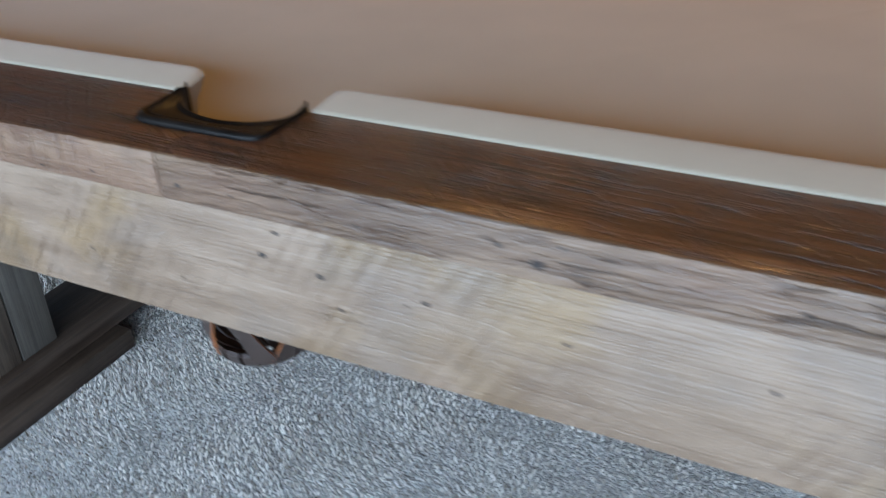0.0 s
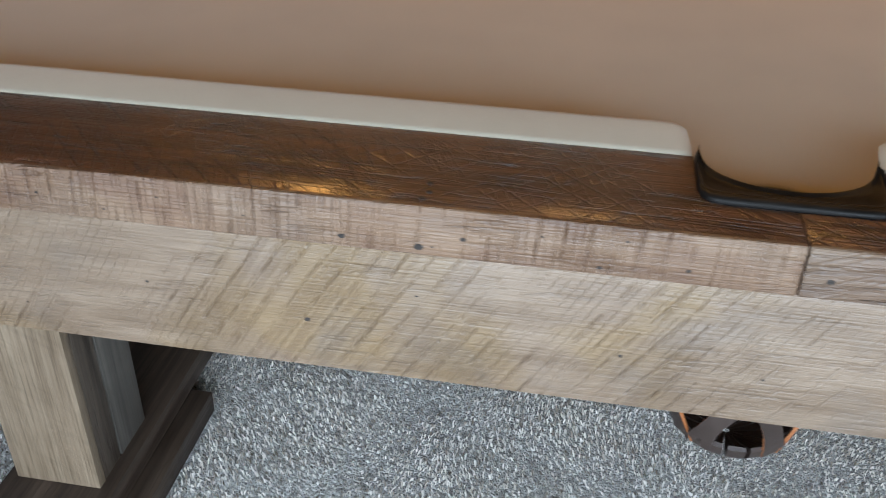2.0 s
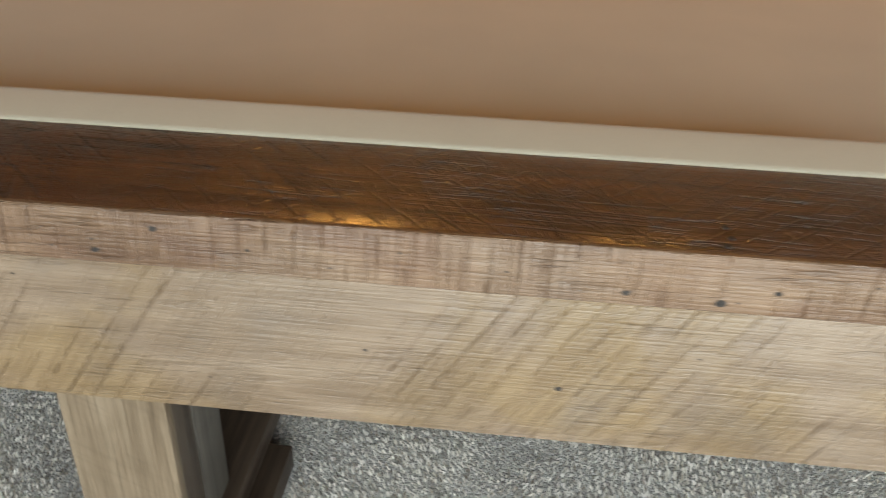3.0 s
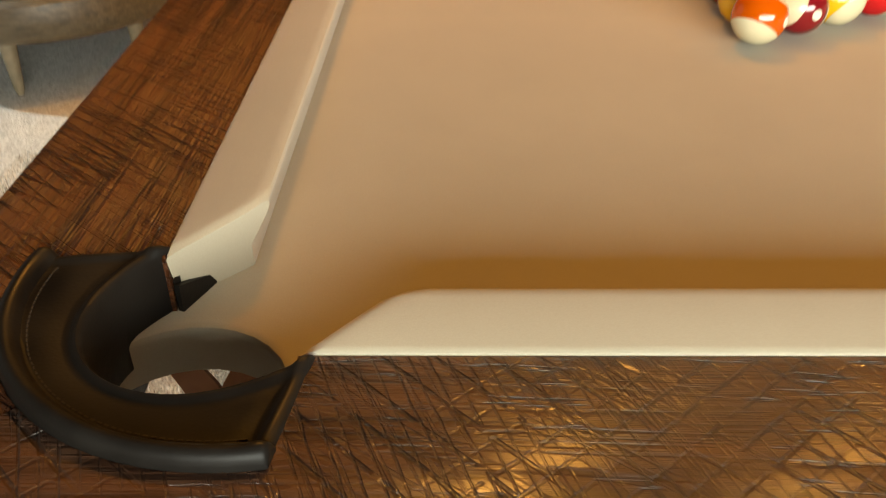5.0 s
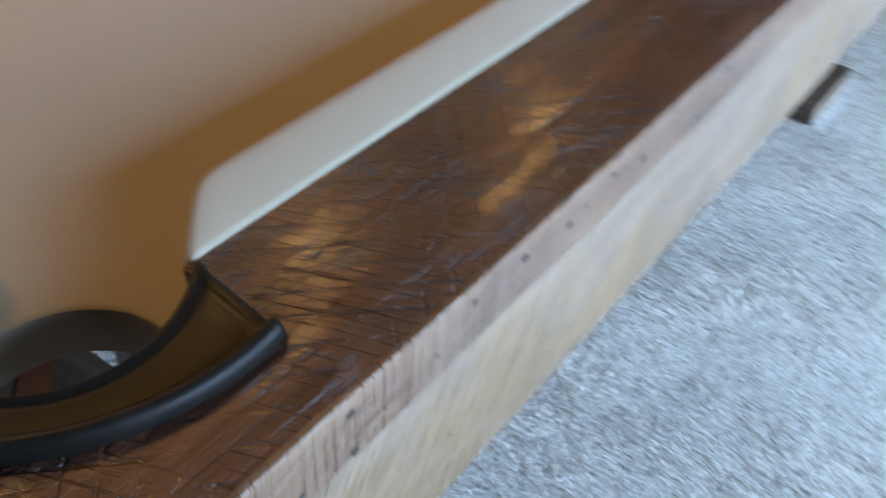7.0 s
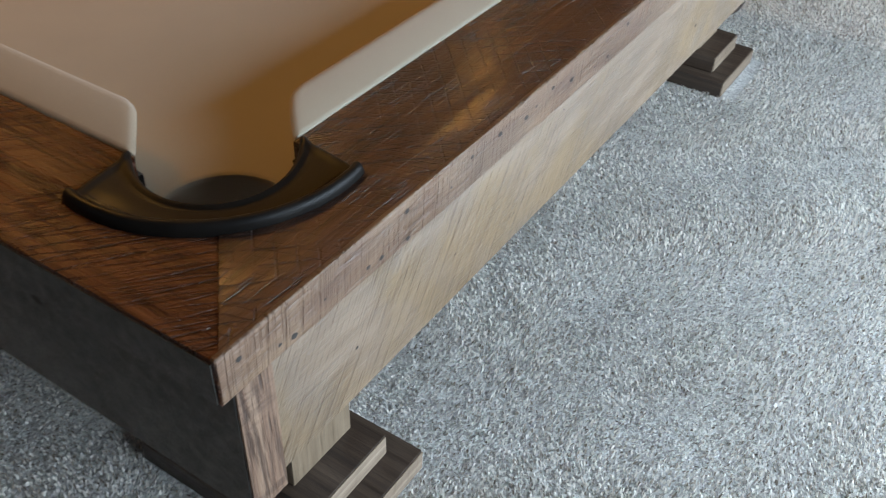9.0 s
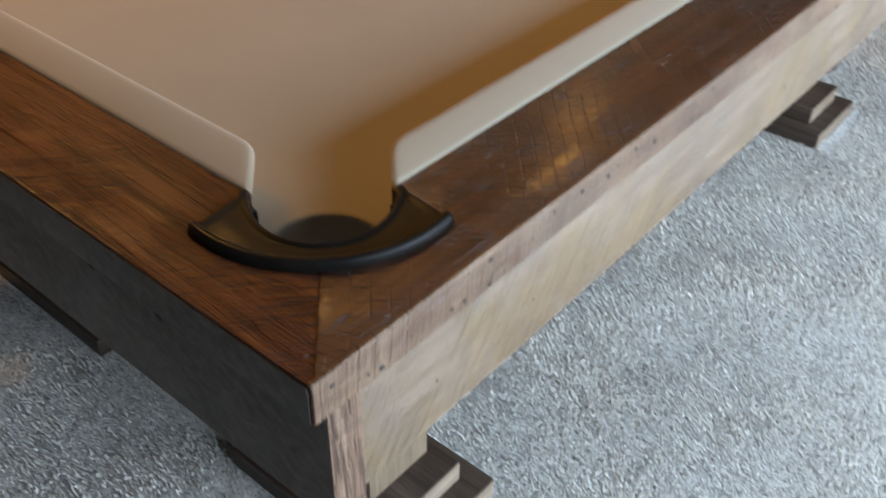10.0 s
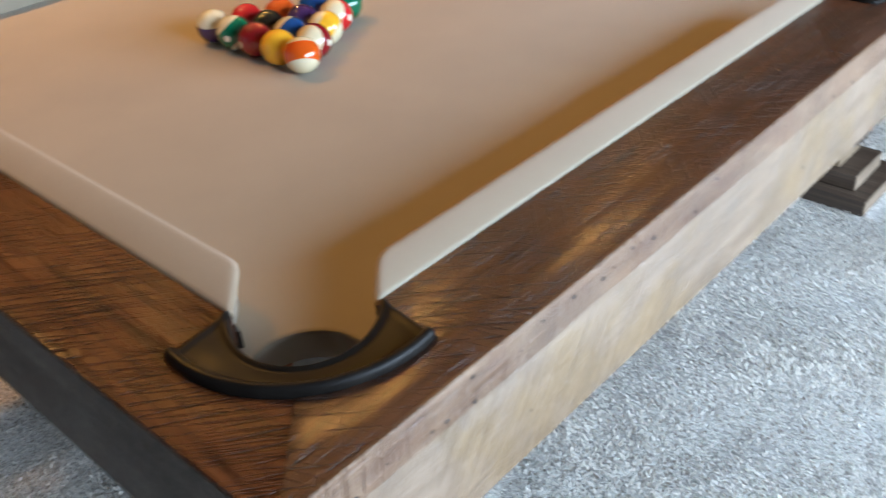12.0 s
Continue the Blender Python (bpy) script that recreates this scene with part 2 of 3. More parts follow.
def carpet_material():
    m, n, l, b = material("speckled_grey_carpet", 1.0)
    v = mapped(n, l, (1, 1, 1))
    vo = n.new("ShaderNodeTexVoronoi")
    vo.inputs["Scale"].default_value = 210
    l.new(v, vo.inputs["Vector"])
    speck = n.new("ShaderNodeSeparateColor")
    l.new(vo.outputs["Color"], speck.inputs[0])
    fleck = ramp(n, l, speck.outputs[0], [(0.0, (0.42, 0.40, 0.37)), (0.3, (0.62, 0.59, 0.56)), (0.7, (0.76, 0.74, 0.71)), (1.0, (0.84, 0.82, 0.79))])
    wide = tex_noise(n, l, v, 3.0, 4, 0.6)
    tread = tex_noise(n, l, v, 26, 4, 0.65, 1.2)
    base = mix(n, l, "MULTIPLY", 0.5, fleck, ramp(n, l, wide, [(0.35, (0.8, 0.8, 0.82)), (0.65, (1, 0.985, 0.96))]))
    base = mix(n, l, "MULTIPLY", 0.55, base, ramp(n, l, tread, [(0.36, (0.62, 0.62, 0.62)), (0.55, (1, 1, 1))]))
    l.new(base, b.inputs["Base Color"])
    pile = tex_noise(n, l, v, 330, 4, 0.7)
    h = math_node(n, l, "ADD", math_node(n, l, "MULTIPLY", tread, 0.8), math_node(n, l, "SUBTRACT", pile, vo.outputs["Distance"]))
    bump(n, l, b, h, 0.9, 0.006)
    b.inputs["Sheen Weight"].default_value = 0.3
    return m


CARPET = carpet_material()


def plain(name, colour, rough=0.8, var=0.06, scale=8.0, relief=0.0, metal=0.0):
    m, n, l, b = material(name, rough, metal)
    f = tex_noise(n, l, mapped(n, l, (1, 1, 1)), scale, 6, 0.6)
    l.new(ramp(n, l, f, [(0.3, tuple(c * (1 - var) for c in colour)), (0.7, tuple(min(1, c * (1 + var)) for c in colour))]), b.inputs["Base Color"])
    if relief:
        bump(n, l, b, tex_noise(n, l, mapped(n, l, (1, 1, 1)), 140, 4, 0.6), 0.4, relief)
    return m


WALL = plain("brown_wall_paint", (0.105, 0.058, 0.027), 0.85, 0.03, 3, 0.0008)
CEILING = plain("brown_ceiling_stain", (0.075, 0.040, 0.017), 0.9, 0.05, 3, 0.001)
SLATE = plain("dark_brown_liner", (0.045, 0.028, 0.018), 0.7, 0.2, 20)

# ---- builders ----


def part(name, bm, mat, parent=None, label=""):
    me = bpy.data.meshes.new(name)
    bmesh.ops.recalc_face_normals(bm, faces=bm.faces)
    bm.to_mesh(me)
    bm.free()
    ob = new(name, me)
    me.materials.append(mat)
    if parent:
        ob.parent = parent
    if label:
        ob["label"] = label
    return ob


def smooth(ob, angle=40):
    for p in ob.data.polygons:
        p.use_smooth = True
    ob.data.set_sharp_from_angle(angle=radians(angle))
    return ob


def box(x0, x1, y0, y1, z0, z1, bevel=0.002, seg=2):
    bm = bmesh.new()
    bmesh.ops.create_cube(bm, size=1)
    bmesh.ops.scale(bm, vec=(x1 - x0, y1 - y0, z1 - z0), verts=bm.verts)
    bmesh.ops.translate(bm, vec=((x0 + x1) / 2, (y0 + y1) / 2, (z0 + z1) / 2), verts=bm.verts)
    if bevel:
        bmesh.ops.bevel(bm, geom=bm.edges[:], offset=bevel, segments=seg, affect="EDGES", profile=0.6)
    return bm


def prism(outline, z0, z1, bevel=0.0, seg=2, top_only=True):
    """A slab from a plan outline, its upper edge rounded."""
    bm = bmesh.new()
    low = [bm.verts.new((x, y, z0)) for x, y in outline]
    high = [bm.verts.new((x, y, z1)) for x, y in outline]
    k = len(outline)
    bm.faces.new(low[::-1])
    top = bm.faces.new(high)
    for i in range(k):
        bm.faces.new((low[i], low[(i + 1) % k], high[(i + 1) % k], high[i]))
    bm.normal_update()
    if bevel:
        bmesh.ops.bevel(bm, geom=list(top.edges), offset=bevel, segments=seg, affect="EDGES", profile=0.6)
    return bm


def arc(cx, cy, r, a0, a1, k):
    return [(cx + r * math.cos(radians(a0 + (a1 - a0) * i / k)), cy + r * math.sin(radians(a0 + (a1 - a0) * i / k))) for i in range(k + 1)]


# ---- the room ----
L, W = 2.61, 1.57          # outer size of the table's rails
TOP, BED = 0.83, 0.788     # rail top, cloth
RW, RE, NOSE = 0.130, 0.127, 0.180    # widths of the long and the end rails' wood, inset of the cushion's nose
X0, X1, Y0, Y1, H = -2.6, 5.2, -2.2, 4.2, 2.75

ob = part("floor", box(X0, X1, Y0, Y1, -0.1, 0.0, 0), CARPET)
tagged(ob, "speckled grey-beige cut-pile carpet with tread marks", "carpet", kind="structure")
ob = part("ceiling", box(X0 - 0.1, X1 + 0.1, Y0 - 0.1, Y1 + 0.1, H, H + 0.1, 0), CEILING)
tagged(ob, "plain brown stained ceiling", "ceiling", kind="structure")


def wall(name, axis, at, out, a0, a1, holes):
    """A wall with a real opening: four boxes round each hole."""
    bm = bmesh.new()
    spans = []
    if not holes:
        spans.append((a0, a1, 0, H))
    else:
        h0, h1, z0, z1 = holes
        spans += [(a0, h0, 0, H), (h1, a1, 0, H), (h0, h1, 0, z0), (h0, h1, z1, H)]
    lo, hi = min(at, at + out), max(at, at + out)
    for s0, s1, z0, z1 in spans:
        bb = box(s0, s1, lo, hi, z0, z1, 0) if axis == "y" else box(lo, hi, s0, s1, z0, z1, 0)
        me = bpy.data.meshes.new("piece")
        bb.to_mesh(me)
        bb.free()
        bm.from_mesh(me)
        bpy.data.meshes.remove(me)
    return tagged(part(name, bm, WALL), "plain brown wall", "wall", kind="structure")


wall("wall_south", "y", Y0, -0.12, X0, X1, (-0.3, 3.1, 0.05, 1.92))
wall("wall_north", "y", Y1, 0.12, X0, X1, None)
wall("wall_west", "x", X0, -0.12, Y0, Y1, (1.0, 3.2, 0.05, 2.45))
wall("wall_east", "x", X1, 0.12, Y0, Y1, None)

# ---- the billiard table ----
table = new("pool_table")
tagged(table, "reclaimed barnwood pool table with dark rails, pale apron and beige cloth", "pool table")

PC, PR = 0.1935, 0.145     # circle of a corner pocket's outer leather edge
IC, IR = 0.163, 0.0625     # circle of its mouth
HC, HR = 0.147, 0.061      # hole in the bed
SX = L / 2                 # side pockets
SHALF = 0.076


# plan of half a long rail: from the mitre at the corner to the seam at the side pocket
a_tip = math.degrees(math.atan2(0.0515 - PC, 0.2195 - PC))
outer = arc(PC, PC, PR, 225, 360 + a_tip, 10)


def long_rail_plan():
    pts = [(0.0, 0.0), (SX - 0.0004, 0.0)]
    pts += [(SX - 0.0004, 0.050)]
    pts += [(SX - 0.055, 0.051), (SX - 0.072, 0.058), (SX - SHALF, 0.070), (SX - SHALF, RW)]
    pts += [(0.222, RW)]
    pts += [(p[0], p[1]) for p in reversed(outer)]
    return pts


def end_rail_plan():
    return [(-0.006, 0.0008), (0.0006, 0.0018)] + [(y, x) for x, y in outer] + [(RE, 0.224), (RE, W - 0.224)] + \
        [(y, W - x) for x, y in reversed(outer)] + [(0.0006, W - 0.0018), (-0.006, W - 0.0008)]


def flip(pts, fx, fy):
    return [((L - x if fx else x), (W - y if fy else y)) for x, y in pts]


for fx in (0, 1):
    for fy in (0, 1):
        plan = flip([(x, y + (0.003 if y == 0 else 0)) for x, y in long_rail_plan()], fx, fy)
        smooth(part("rail", prism(plan, 0.786, TOP, 0.0006), RAIL_X, table, "dark brown rough-sawn rail board with a satin varnish"), 30)
        x0, x1 = (-0.006, SX - 0.0006) if not fx else (SX + 0.0006, L + 0.006)
        y0, y1 = (0.0, 0.0060) if not fy else (W - 0.0060, W)
        smooth(part("edge_strip", box(x0, x1, y0, y1, 0.786, TOP + 0.0005, 0.0022, 3), EDGE_GREY if fx else EDGE, table,
                    "weathered grey rail edge" if fx else "pale pinkish saw-marked rail edge"), 30)
for fx in (0, 1):
    smooth(part("rail", prism(flip(end_rail_plan(), fx, 0), 0.786, TOP - 0.0006, 0.0022), RAIL_Y, table, "reddish brown rough-sawn end rail board"), 30)

# end rail edges, in the same shade-darkened wood as the end aprons
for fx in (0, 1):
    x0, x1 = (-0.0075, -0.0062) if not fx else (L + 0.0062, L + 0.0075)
    smooth(part("edge_strip", box(x0, x1, 0.004, W - 0.004, 0.7862, TOP - 0.004, 0.0007), APRON_END, table, "weathered end rail edge, darkened by shade in its colour"), 30)

# aprons
for fy in (0, 1):
    y0, y1 = (0.010, 0.040) if not fy else (W - 0.040, W - 0.010)
    smooth(part("apron", box(0.050, L - 0.050, y0, y1, 0.648, 0.7855, 0.002), APRON, table, "pale tan rough-sawn side apron with nail holes"), 30)
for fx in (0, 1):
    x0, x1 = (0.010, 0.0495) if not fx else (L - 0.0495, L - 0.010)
    board = smooth(part("end_apron", box(x0, x1, 0.008, W - 0.008, 0.634, 0.7855, 0.002), APRON_END, table, "weathered end apron board, darkened by shade in its colour"), 30)
    for y0, y1 in ((0.0055, 0.0078), (W - 0.0078, W - 0.0055)):
        smooth(part("end_grain", box(x0 + 0.001, x1 - 0.001, y0, y1, 0.635, 0.7853, 0.0008), END_GRAIN, board, "cracked reddish brown end grain"), 30)

# nail holes: small dark pits with torn rims, set into the pale edge and the aprons
NAIL = plain("dark_nail_hole", (0.022, 0.017, 0.014), 0.9, 0.3, 200)


def nail_hole(x, z, y, size, parent, across=False):
    bm = bmesh.new()
    k = 10
    ring = []
    for i in range(k):
        a = 2 * math.pi * i / k
        rr = size * (0.8 + 0.4 * random.random())
        ring.append((rr * 1.35 * math.cos(a), rr * math.sin(a)))
    if across:
        face = [bm.verts.new((x, y + u, z + v)) for u, v in ring]
        mid = bm.verts.new((x - 0.0004, y, z))
    else:
        face = [bm.verts.new((x + u, y, z + v)) for u, v in ring]
        mid = bm.verts.new((x, y - 0.0003, z))
    for i in range(k):
        bm.faces.new((face[i], face[(i + 1) % k], mid))
    part("nail_hole", bm, NAIL, parent)


def nail_row(strip, x0, x1, z0, z1, y, step, across=False, big=1.0):
    x = x0
    while x < x1:
        nail_hole(x if not across else y, z0 + (z1 - z0) * random.random(), y if not across else x, big * random.choice((0.0009, 0.0012, 0.0015, 0.0022)), strip, across)
        x += step * random.uniform(0.5, 1.5)


strips = [o for o in table.children if o.name.startswith("edge_strip") and o.data.vertices[0].co.y < 0.1]
for strip in strips:
    xs = [v.co.x for v in strip.data.vertices]
    nail_row(strip, min(xs) + 0.02, max(xs) - 0.02, 0.795, 0.82, -0.0003, 0.06)
apr = [o for o in table.children if o.name.startswith("apron") and o.data.vertices[0].co.y < 0.1][0]
nail_row(apr, 0.15, L - 0.1, 0.66, 0.765, 0.0097, 0.12)
nail_hole(1.40, 0.743, 0.0097, 0.003, apr)
nail_hole(1.46, 0.735, 0.0097, 0.003, apr)
enda = [o for o in table.children if o.name.startswith("end_apron") and o.data.vertices[0].co.x < 0.1][0]
nail_row(enda, 0.05, W - 0.1, 0.745, 0.78, 0.0097, 0.075, True, 2.2)
for y, z, size in ((0.253, 0.776, 0.004), (0.192, 0.774, 0.005), (0.056, 0.777, 0.004), (0.723, 0.774, 0.0035), (0.646, 0.760, 0.0045), (0.599, 0.744, 0.0025), (0.530, 0.757, 0.0035)):
    nail_hole(0.0096, z, y, size, enda, True)
# the larger holes of the near edge, and a cluster of nails in the rail's top
for x, z, size in ((1.664, 0.801, 0.0042), (1.017, 0.794, 0.0030), (1.052, 0.805, 0.0018), (1.158, 0.793, 0.0016), (0.308, 0.818, 0.0020), (0.356, 0.816, 0.0022), (0.405, 0.810, 0.0028), (0.457, 0.818, 0.0022),
                   (0.499, 0.808, 0.0030), (0.068, 0.794, 0.0026), (0.156, 0.797, 0.0020), (0.210, 0.791, 0.0022), (0.586, 0.797, 0.0022)):
    strip = [o for o in strips if min(v.co.x for v in o.data.vertices) < x < max(v.co.x for v in o.data.vertices)][0]
    nail_hole(x, z, -0.0003, size, strip)
nail_hole(1.563, 0.734, 0.0097, 0.0026, apr)
nail_hole(1.418, 0.769, 0.0097, 0.0022, apr)
near_rail = [o for o in table.children if o.name.startswith("rail") and min(v.co.y for v in o.data.vertices) < 0.1 and min(v.co.x for v in o.data.vertices) < 0.1][0]
for x, y in ((1.019, 0.038), (1.021, 0.024), (1.017, 0.013)):
    bm = bmesh.new()
    bmesh.ops.create_cone(bm, cap_ends=True, segments=10, radius1=0.0030, radius2=0.0022, depth=0.0010, matrix=Matrix.Translation((x, y, TOP + 0.0003)))
    part("nail_head", bm, NAIL, near_rail)

# bed with cloth


def bed_plan(r, grow=0.0):
    p = []
    for fx, fy, mirror in ((0, 0, 0), (1, 0, 1), (1, 1, 0), (0, 1, 1)):
        c = flip(arc(HC, HC, r, 150, -60, 16), fx, fy)
        if mirror:
            c.reverse()
        p += c
        if (fx, fy) == (0, 0):
            p += arc(SX, 0.108, r, 160, 20, 12)
        if (fx, fy) == (1, 1):
            p += [(x, W - y) for x, y in reversed(arc(SX, 0.108, r, 160, 20, 12))]
    return p


smooth(part("bed_cloth", prism(bed_plan(HR), BED - 0.034, BED, 0.0060, 4), CLOTH, table, "taut beige billiard cloth on the bed"), 30)
part("bed_liner", prism(bed_plan(HR + 0.012), BED - 0.042, BED - 0.0345), SLATE, table)
part("frame_board", box(0.26, L - 0.26, 0.25, W - 0.25, 0.66, BED - 0.051, 0), LEG_BROWN, table)


# cushions: section across the rail (inset, height), swept along and cut for the pockets
def section(rw):
    return [(rw + 0.0005, 0.7705), (rw + 0.0005, 0.8300), (rw + 0.0014, 0.8316), (rw + 0.0050, 0.8330), (rw + 0.028, 0.8364), (NOSE - 0.010, 0.8386), (NOSE - 0.0038, 0.8386),
            (NOSE - 0.0010, 0.8374), (NOSE, 0.8345), (NOSE - 0.0012, 0.8300), (NOSE - 0.0130, 0.8060), (NOSE - 0.0145, 0.7705)]


def cushion(start, end, slope0, slope1, rw, place):
    """Along u from start to end (at the rail); the ends move by slope for each metre of inset."""
    bm = bmesh.new()
    SECTION = section(rw)
    span = NOSE - rw

    def round_in(v, w):
        t = max(0.0, (v - rw) / span)
        return 0.010 * max(0.0, t - 0.72) ** 2 / 0.0784 * w
    loops = []
    for i in range(9):
        f = i / 8
        loop = []
        for v, z in SECTION:
            u0 = start + slope0 * (v - rw)
            u1 = end + slope1 * (v - rw)
            under = 0.55 * max(0.0, 0.828 - max(z, 0.795))
            u0 += round_in(v, 1) + under
            u1 -= round_in(v, 1) + under
            k = (0, 0.004, 0.01, 0.02, 0.5, 0.98, 0.99, 0.996, 1)[i]
            drop = (0.003, 0.0008, 0, 0, 0, 0, 0, 0.0008, 0.003)[i] if z > 0.81 else 0
            x, y = place(u0 + (u1 - u0) * k, v)
            loop.append(bm.verts.new((x, y, z - drop)))
        loops.append(loop)
    k = len(SECTION)
    for a, b in zip(loops, loops[1:]):
        for i in range(k):
            bm.faces.new((a[i], a[(i + 1) % k], b[(i + 1) % k], b[i]))
    bm.faces.new(loops[0][::-1])
    bm.faces.new(loops[-1])
    return bm


CORNER = 0.222
for fy in (0, 1):
    for fx in (0, 1):
        bm = cushion(CORNER, SX - SHALF, 1.0, -0.1, RW, lambda u, v: ((L - u if fx else u), (W - v if fy else v)))
        smooth(part("cushion", bm, CLOTH, table, "beige cloth-covered rubber cushion"), 40)
for fx in (0, 1):
    bm = cushion(CORNER, W - CORNER, 1.0, -1.0, RE, lambda u, v: ((L - v if fx else v), u))
    smooth(part("cushion", bm, CLOTH, table, "beige cloth-covered rubber cushion"), 40)


# leather pocket rims
ROLL = 0.0135              # width of the rolled outer edge
ROLLED = [(0.0, 0.806), (0.0, 0.8300), (0.012, 0.8335), (0.05, 0.8368), (0.14, 0.8395), (0.30, 0.8412), (0.50, 0.8415), (0.70, 0.8398), (0.87, 0.8362), (0.96, 0.8334), (1.0, 0.8324)]
PANEL = [(0.06, 0.8320), (0.15, 0.8322), (0.40, 0.8318), (0.62, 0.8312), (0.74, 0.8308), (0.80, 0.8318), (0.86, 0.8338), (0.92, 0.8342), (0.97, 0.8328), (1.0, 0.8295), (1.0, 0.800), (1.0, 0.768), (0.93, 0.766)]
STEPS = [0.0, 0.006, 0.014, 0.024, 0.034, 0.044, 0.056, 0.075] + [0.10 + 0.80 * i / 24 for i in range(25)] + [0.925, 0.944, 0.956, 0.966, 0.976, 0.986, 0.994, 1.0]


def rim_point(o, q, s):
    return o[0] + (q[0] - o[0]) * s, o[1] + (q[1] - o[1]) * s


def rim_mesh(outer_pts, inner_pts, place, dip, rise, lift):
    bm = bmesh.new()
    loops = []
    for f, o, q in zip(STEPS, outer_pts, inner_pts):
        edge = min(f, 1 - f)
        wide = math.hypot(q[0] - o[0], q[1] - o[1])
        r = min(0.45, ROLL / wide)
        # a welt runs along each cut end, with a crease behind it
        welt = 0.0016 * math.exp(-((edge - 0.024) / 0.010) ** 2) - 0.0010 * math.exp(-((edge - 0.050) / 0.008) ** 2)
        drop = 0.004 * max(0.0, 1 - edge / 0.012) ** 2
        sag = math.sin(math.pi * f) ** 0.8
        loop = []
        for s, z in [(a * r, z if z < 0.83 else 0.83 + (z - 0.83) * lift) for a, z in ROLLED] + [(r + (1 - r) * a, z) for a, z in PANEL]:
            if z > 0.82:
                z += welt * min(1.0, max(0.0, s - 0.05) * 5) - drop - dip * sag * max(0.0, s - r) + rise * max(0.0, 1 - 9 * edge) * s
            loop.append(bm.verts.new((*place(*rim_point(o, q, s)), z)))
        loops.append(loop)
    n = len(loops[0])
    for a, b in zip(loops, loops[1:]):
        for j in range(n):
            bm.faces.new((a[j], a[(j + 1) % n], b[(j + 1) % n], b[j]))
    bm.faces.new(loops[0][::-1])
    bm.faces.new(loops[-1])
    return bm


def facing(a, b, place):
    """The stiff leather wing that lines the pocket's throat under a cushion's end."""
    bm = bmesh.new()
    d = Vector((b[0] - a[0], b[1] - a[1])).normalized() * 0.004
    rows = []
    for k in range(5):
        x, y = a[0] + (b[0] - a[0]) * k / 4, a[1] + (b[1] - a[1]) * k / 4
        top = (0.808, 0.805, 0.802, 0.799, 0.796)[k]
        rows.append([bm.verts.new((*place(x + sx * d.y, y - sx * d.x), z)) for sx, z in ((-0.5, 0.766), (0.5, 0.766), (0.5, top), (-0.5, top))])
    for p, q in zip(rows, rows[1:]):
        for j in range(4):
            bm.faces.new((p[j], p[(j + 1) % 4], q[(j + 1) % 4], q[j]))
    bm.faces.new(rows[0][::-1])
    bm.faces.new(rows[-1])
    return bm


def stitches(outer_pts, inner_pts, place, dip):
    """A seam: a row of small thread stitches laid along the rim."""
    bm = bmesh.new()
    pts = []
    for f, o, q in zip(STEPS, outer_pts, inner_pts):
        r = min(0.45, ROLL / math.hypot(q[0] - o[0], q[1] - o[1]))
        pts.append(Vector((*place(*rim_point(o, q, r + (1 - r) * 0.09)), 0.8320 - dip * math.sin(math.pi * f) ** 0.8 * (1 - r) * 0.09)))
    for a, b in zip(pts[6:-7], pts[7:-6]):
        m = int((b - a).length / 0.0045) + 1
        for i in range(m):
            c = a.lerp(b, (i + 0.5) / m)
            d = (b - a).normalized()
            g = bmesh.ops.create_cube(bm, size=1)["verts"]
            bmesh.ops.scale(bm, vec=(0.0026, 0.0009, 0.0008), verts=g)
            bmesh.ops.rotate(bm, cent=(0, 0, 0), matrix=Matrix.Rotation(math.atan2(d.y, d.x), 3, "Z"), verts=g)
            bmesh.ops.translate(bm, vec=c, verts=g)
    return bm


